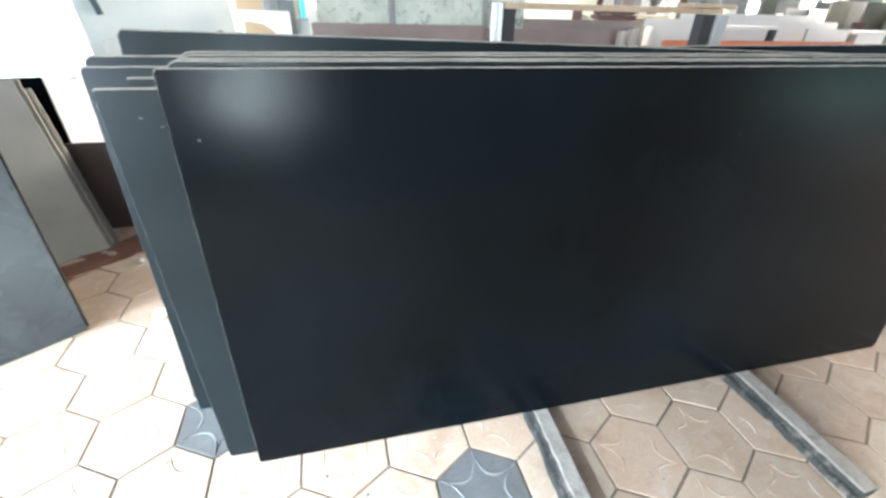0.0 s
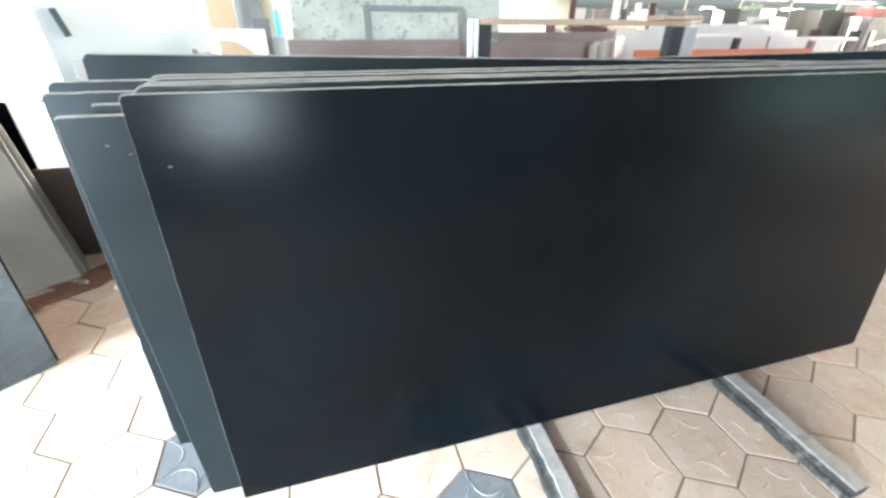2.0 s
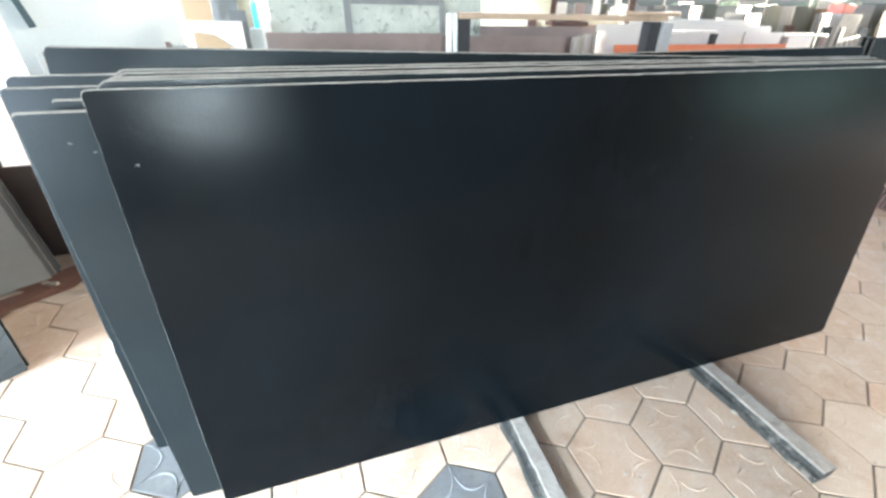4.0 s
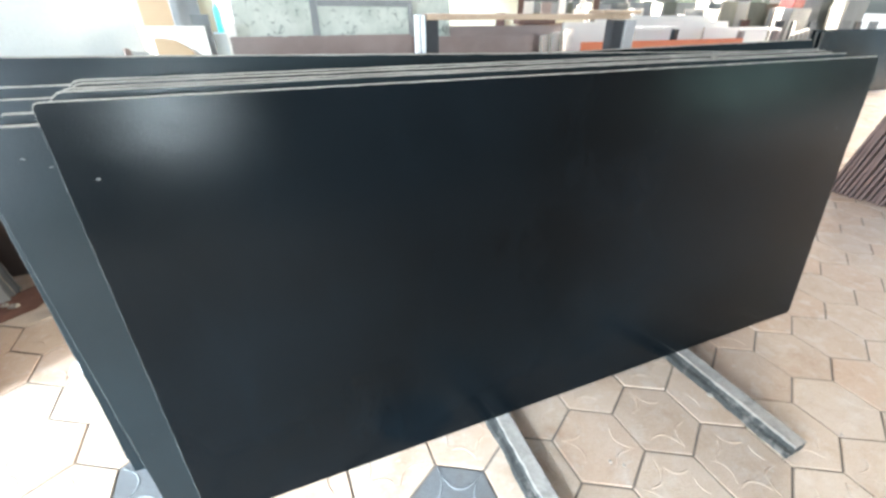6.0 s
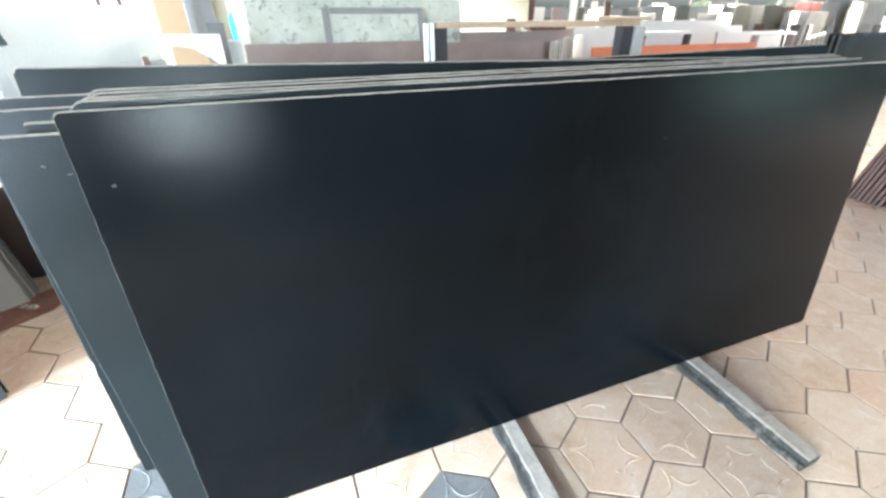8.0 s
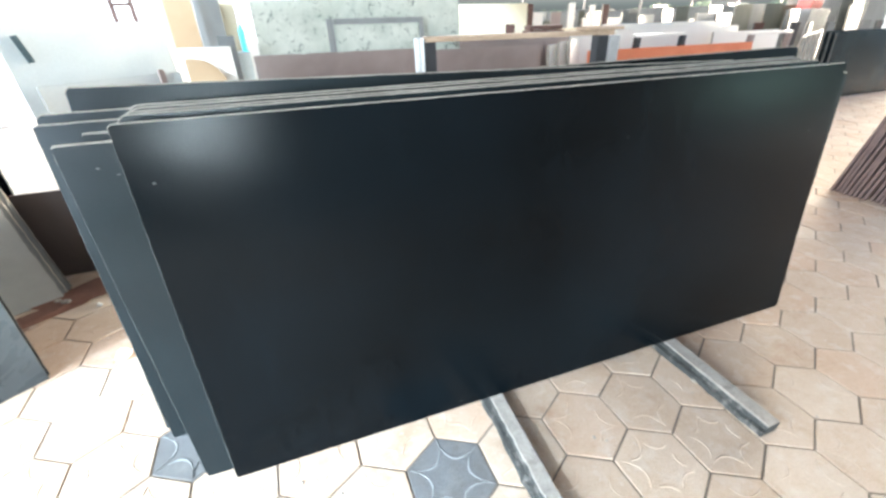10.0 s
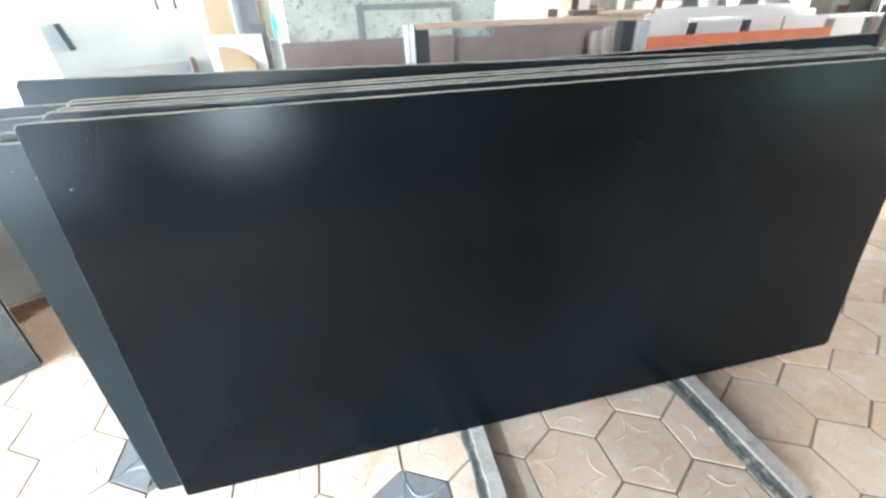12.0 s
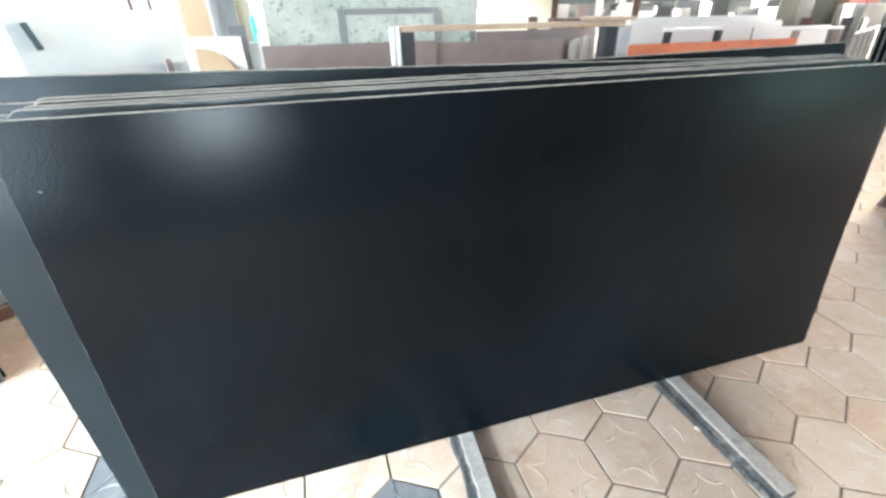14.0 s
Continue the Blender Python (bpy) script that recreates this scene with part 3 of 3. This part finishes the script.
# far stacks towards the bright far side
FAR = "far stacks of slabs"
rnd5 = random.Random(15)
for k in range(46):
    x = 6.2 + 0.27 * k + rnd5.uniform(-0.1, 0.1)
    y = rnd5.uniform(6.6, 9.4)
    mt = rnd5.choice(("green_grey", "grey", "blue_grey", "green_grey", "grey_dark", "green_grey", "brown", "grey", "grey_dark", "blue_grey"))
    slab({"green_grey": "green-grey granite slab", "grey": "grey granite slab", "blue_grey": "pale blue-grey granite slab", "grey_dark": "dark grey granite slab", "brown": "red-brown granite slab", "pale": "pale grey marble slab"}[mt] + " in the far stacks",
         x, y, 0.0, rnd5.uniform(0.35, 1.0), rnd5.uniform(1.02, 1.36) + 0.008 * k, rnd5.uniform(2, 9), mt, thick=0.03, edge="edge_dark" if mt == "grey_dark" else "edge", seed=110 + k, turn=rnd5.uniform(-30, 30), group=FAR)
for k in range(50):
    mt = rnd5.choice(("green_grey", "grey", "green_grey", "blue_grey", "grey_dark"))
    slab({"green_grey": "green-grey granite slab", "grey": "grey granite slab", "blue_grey": "pale blue-grey granite slab", "grey_dark": "dark grey granite slab"}[mt] + " in the back row of the yard",
         5.4 + 0.29 * k, 10.0 + rnd5.uniform(-0.3, 0.3), 0.0, rnd5.uniform(0.55, 1.0), rnd5.uniform(1.26, 1.40), rnd5.uniform(2, 8), mt, thick=0.03, edge="edge_dark", seed=400 + k, turn=rnd5.uniform(-15, 15), group=FAR)
for k in range(12):
    slab("dark stone off-cut on edge before the far stacks", 6.4 + 0.85 * k, 6.2 + 0.12 * (k % 3), 0.0, 0.22, 1.0 + 0.06 * rnd5.random(), 4, rnd5.choice(("steel_dark", "wood_dark", "grey_dark")), thick=0.05, edge="edge_dark", seed=170 + k, turn=rnd5.uniform(-20, 20), group=OFFCUTS, name="stone_offcut")
red = root("red_crate", pose(14.6, 8.0, 0.0), "red crate on top of a grey stone block", "crate")
part("block", box(-0.3, 0.5, -0.3, 0.3, 0.0, 1.28, bevel=0.02), M["grey"], red, "grey stone block")
part("crate", box(-0.2, 0.25, -0.2, 0.2, 1.283, 1.50, bevel=0.02), stone("red_paint", (0.30, 0.05, 0.04), (0.48, 0.10, 0.07), 60, 4), red)
fence = root("pole_fence", pose(0, 0, 0), "thin steel pole fence along the far side", "fence")
part("rail", box(3.0, 22.0, 12.58, 12.62, 1.68, 1.74, bevel=0.005), M["steel_dark"], fence)
for k in range(8):
    part("post", box(3.2 + 2.4 * k, 3.26 + 2.4 * k, 12.53, 12.57, 0.0, 3.98, bevel=0.005), M["steel_grey"], fence)

# ---- the bright corner at the open side ----
slab("large pale grey marble slab with faint marks", -1.955, 4.140, 0.0, 1.435, 1.372, 5.0, "pale", thick=0.03, edge="grey_dark", seed=200, turn=35, group="pale slabs in the corner")
slab("pale grey marble slab standing lower before the large one", -1.637, 3.723, 0.0, 1.22, 0.895, 5.0, "pale", thick=0.03, edge="grey_dark", seed=201, turn=35, group="pale slabs in the corner")
slab("small brown stone off-cut standing before the pale slab", -0.800, 4.245, 0.0, 0.055, 0.94, 4.0, "brown", thick=0.03, edge="brown", seed=202, corners=(0, 0, 0.02, 0.015), turn=35, name="stone_offcut")
slot_mark = link_mesh("steel_clip", box(0, 0.055, -0.012, 0.012, 0, 0.235, bevel=0.004), M["mark"])
slot_mark.matrix_world = pose(-1.865, 4.27, 1.05, 0, 0, 35) @ pose(0, 0, 0, -5, -10, 0)
tagged(slot_mark, "dark steel clip hooked on the pale marble slab", "clip")
slab("white marble tile leaning in the corner", -0.72, 4.86, 0.0, 0.56, 1.095, 3.0, "white", thick=0.02, seed=203, group="corner pieces")
ob = slab("orange-beige stone off-cut leaning before the white tile", -0.66, 4.74, 0.0, 0.40, 0.99, 3.0, "tan", thick=0.025, edge="tan", seed=204, corners=(0, 0, 0.33, 0.02), name="stone_offcut")
slab("tall beige sandstone slab in the corner", -0.80, 5.20, 0.0, 0.30, 1.85, 4.0, "tan", thick=0.03, seed=205, group="corner pieces")
slab("tall cream stone slab in the corner", -1.10, 5.32, 0.0, 0.34, 1.80, 4.0, "beige", thick=0.03, seed=206, group="corner pieces")
slab("tall grey granite slab in the corner", -0.53, 5.45, 0.0, 0.30, 1.70, 4.0, "grey", thick=0.03, seed=207, group="corner pieces")
slab("small mottled marble slab in the corner", -0.40, 5.62, 0.0, 0.32, 1.62, 4.0, "cream", thick=0.03, seed=208, group="corner pieces")
slab("dark grey granite slab in the corner", -0.30, 5.02, 0.0, 0.19, 1.20, 4.0, "grey_dark", thick=0.03, seed=209, group="corner pieces")
slab("narrow dark grey granite slab in the corner", -0.19, 5.05, 0.0, 0.07, 1.18, 4.0, "steel_dark", thick=0.04, edge="edge_dark", seed=210, group="corner pieces")
slab("narrow white marble slab beside the brown ones", 0.07, 4.40, 0.0, 0.10, 1.14, 3.0, "white", thick=0.03, edge="grey_dark", seed=211, group="corner pieces")
bottle = root("water_bottle", pose(-0.03, 5.35, 1.0), "cyan plastic bottle standing on a grey stone block", "bottle")
bm = bmesh.new()
prof = [(0.0, 0.0), (0.036, 0.0), (0.038, 0.02), (0.036, 0.11), (0.038, 0.2), (0.034, 0.25), (0.015, 0.29), (0.014, 0.31), (0.0, 0.31)]
vs = [bm.verts.new((r, 0, z)) for r, z in prof]
es = [bm.edges.new((a, b)) for a, b in zip(vs, vs[1:])]
bmesh.ops.spin(bm, geom=vs + es, cent=(0, 0, 0), axis=(0, 0, 1), angle=2 * math.pi, steps=20)
bmesh.ops.remove_doubles(bm, verts=bm.verts, dist=0.0005)
bmesh.ops.recalc_face_normals(bm, faces=bm.faces)
part("body", bm, M["cyan"], bottle)
block = link_mesh("stone_block", box(-0.12, 0.12, -0.12, 0.12, 0.0, 0.998, bevel=0.012), M["pale"])
block.matrix_world = pose(-0.03, 5.35, 0)
tagged(block, "pale grey stone block standing in the corner", "stone block")
trestle = root("steel_trestle", pose(-1.46, 5.75, 0.0), "red-brown painted trestle behind the pale slabs", "trestle")
for x0 in (0.0, 0.21):
    part("leg", box(x0, x0 + 0.04, -0.02, 0.02, 0.0, 1.61, bevel=0.004), M["wood_dark"], trestle)
part("rung", box(0.042, 0.208, -0.015, 0.015, 1.53, 1.56, bevel=0.004), M["wood_dark"], trestle)


def bush(x, y, s, h, seed, label):
    """A shrub: tapered stems and a ragged crown of many small leaves."""
    r2 = random.Random(seed)
    top = root("shrub", pose(x, y, -0.1), label, "shrub", "shrubs beyond the yard")
    bm2 = bmesh.new()
    for _ in range(6):
        a, tip = r2.uniform(0, 6.28), Vector((r2.uniform(-s, s) * 0.6, r2.uniform(-s, s) * 0.6, h * r2.uniform(0.6, 0.95)))
        made = bmesh.ops.create_cone(bm2, cap_ends=True, segments=6, radius1=0.05, radius2=0.012, depth=tip.length)["verts"]
        rot = tip.to_track_quat("Z", "Y").to_matrix().to_4x4()
        bmesh.ops.transform(bm2, matrix=rot @ Matrix.Translation((0, 0, tip.length / 2)), verts=made)
    part("stem", bm2, M["wood_dark"], top)
    vv, ff = [], []
    for _ in range(1500):
        d = Vector((r2.gauss(0, 1), r2.gauss(0, 1), r2.gauss(0, 0.9))).normalized() * (r2.random() ** 0.4)
        lump = 0.75 + 0.35 * noise.noise(d * 2.2 + Vector((seed, 0, 0)))
        c = Vector((d.x * s * lump, d.y * s * lump, h * 0.58 + d.z * h * 0.45 * lump))
        u = Vector((r2.uniform(-1, 1), r2.uniform(-1, 1), r2.uniform(-0.6, 0.6))).normalized()
        w = u.orthogonal().normalized()
        L = r2.uniform(0.06, 0.13)
        b = len(vv)
        vv += [c - u * L, c - w * L * 0.4, c + u * L, c + w * L * 0.4]
        ff.append((b, b + 1, b + 2, b + 3))
    me2 = bpy.data.meshes.new("crown")
    me2.from_pydata(vv, [], ff)
    me2.materials.append(M["leaf"])
    ob2 = new("crown", me2)
    ob2.parent = top
    return top


for k, (x, y, s, h) in enumerate(((9.5, 17.5, 1.5, 1.5), (14.0, 19.0, 1.8, 1.6), (19.0, 18.0, 1.7, 1.7), (24.0, 19.5, 2.2, 2.0), (30.0, 18.0, 2.4, 2.2))):
    bush(x, y, s, h, 300 + k, "dusty green shrub beyond the stone yard")


# ---- pavers of the floor, last ----
SIDE, TURN_PAVER = 0.165, radians(-28.16)
EDGES = [Vector((math.cos(radians(a)), math.sin(radians(a)))) for a in (0, -60, -120)]
ORIGIN = Vector((-6.919, -3.440))


def in_yard(p):
    d = (p - ORIGIN) * SIDE
    return Vector((d.x * math.cos(TURN_PAVER) - d.y * math.sin(TURN_PAVER), d.x * math.sin(TURN_PAVER) + d.y * math.cos(TURN_PAVER)))


def hexagon(r, z, a0=0.0):
    return [(r * math.cos(TURN_PAVER + radians(60 * k + a0)), r * math.sin(TURN_PAVER + radians(60 * k + a0)), z) for k in range(6)]


def paver_mesh(name, mats, arcs, petals=False):
    """A hexagonal paver with worn edges; low curved ribs run from corner to corner."""
    bm = bmesh.new()
    rnd = random.Random(len(arcs) * 7 + sum(arcs))
    low = [bm.verts.new(p) for p in hexagon(SIDE - 0.0042, -0.012)]
    mid = [bm.verts.new(p) for p in hexagon(SIDE - 0.0047, -0.0016)]
    top = [bm.verts.new(p) for p in hexagon(SIDE - 0.0066, 0.0)]
    for a, b in ((low, mid), (mid, top)):
        for k in range(6):
            bm.faces.new((a[k], a[(k + 1) % 6], b[(k + 1) % 6], b[k]))
    bm.faces.new(top)
    seg = 7
    for k, u0, u1 in [(k, *span) for k in arcs for span in (((0.0, 1.0),) if petals else ((rnd.uniform(0.06, 0.3), rnd.uniform(0.65, 0.94)),))]:
        a = TURN_PAVER + radians(60 * k)
        p = Vector((math.cos(a), math.sin(a))) * (SIDE - 0.017)
        q = Vector((math.cos(a + radians(60)), math.sin(a + radians(60)))) * (SIDE - 0.017)
        inward = -((p + q) / 2).normalized()
        rows = []
        for i in range(seg + 1):
            u = i / seg if petals else u0 + (u1 - u0) * i / seg
            c = p.lerp(q, u) + inward * (0.058 * 4 * u * (1 - u))
            side = inward.lerp((q - p).normalized() * (1 if u < 0.5 else -1), abs(2 * u - 1) * 0.55).normalized()
            wdt = 0.0045
            hgt = (0.0026 if petals else 0.0024) * rnd.uniform(0.75, 1.1)
            rows.append([bm.verts.new((*(c - side * wdt), 0.0002)), bm.verts.new((*c, hgt)), bm.verts.new((*(c + side * wdt), 0.0002))])
        for r0, r1 in zip(rows, rows[1:]):
            for j in range(2):
                f = bm.faces.new((r0[j], r0[j + 1], r1[j + 1], r1[j]))
                f.material_index = 1 if petals else 0
    bmesh.ops.recalc_face_normals(bm, faces=bm.faces)
    me = bpy.data.meshes.new(name)
    bm.to_mesh(me)
    bm.free()
    for mt in mats:
        me.materials.append(mt)
    return me


PAVERS = [paver_mesh("paver", [M["paver"]], arcs) for arcs in ((0, 1, 2, 3, 4, 5), (0, 2, 4), (1, 2, 4, 5), (0, 3), (0, 1, 3, 5))]
DARK = paver_mesh("dark_paver", [M["paver_dark"], M["grey"]], (0, 1, 2, 3, 4, 5), True)
step_a, step_b = EDGES[0] - EDGES[2], EDGES[0] + EDGES[1]
dark_at = [in_yard(2 * EDGES[2] - 2 * EDGES[0] + EDGES[1]), Vector((-0.26, 0.14))]
cells = []
for i in range(-90, 91):
    for j in range(-90, 91):
        c = in_yard(EDGES[1] + step_a * i + step_b * j)
        if -3.8 < c.x < 15.0 and -6.9 < c.y < 12.8:
            cells.append(c)
cells.sort(key=lambda c: (max(0.0, abs(c.x - 1.3) - 0.6) * 0.55) ** 2 + (c.y + 0.15) ** 2)
dark = {min(range(len(cells)), key=lambda k: (cells[k] - d).length) for d in dark_at}
rnd = random.Random(4)
verts, faces = [], []
for k, c in enumerate(cells):
    dz, spin = rnd.uniform(-0.0012, 0.0012), rnd.choice((0, 60, 120, 180, 240, 300))
    if k < 300:
        ob = new("paver", DARK if k in dark else PAVERS[rnd.choice((0, 0, 1, 2, 2, 3, 4))])
        ob.parent = floor
        ob.matrix_world = pose(c.x, c.y, dz, rnd.uniform(-0.35, 0.35), rnd.uniform(-0.35, 0.35), spin)
        continue
    base = len(verts)
    for r, z in ((SIDE - 0.0046, -0.012), (SIDE - 0.0050, -0.0015), (SIDE - 0.0062, 0.0)):
        verts += [(c.x + x, c.y + y, dz + zz) for x, y, zz in hexagon(r, z)]
    for lo in (0, 6):
        faces += [(base + lo + n, base + lo + (n + 1) % 6, base + lo + 6 + (n + 1) % 6, base + lo + 6 + n) for n in range(6)]
    faces.append(tuple(base + 12 + n for n in range(6)))
me = bpy.data.meshes.new("pavers_beyond")
me.from_pydata(verts, [], faces)
me.materials.append(M["paver_far"])
far = new("pavers_beyond", me)
far.parent = floor
tagged(far, "beige hexagonal pavers further off", kind="stuff")
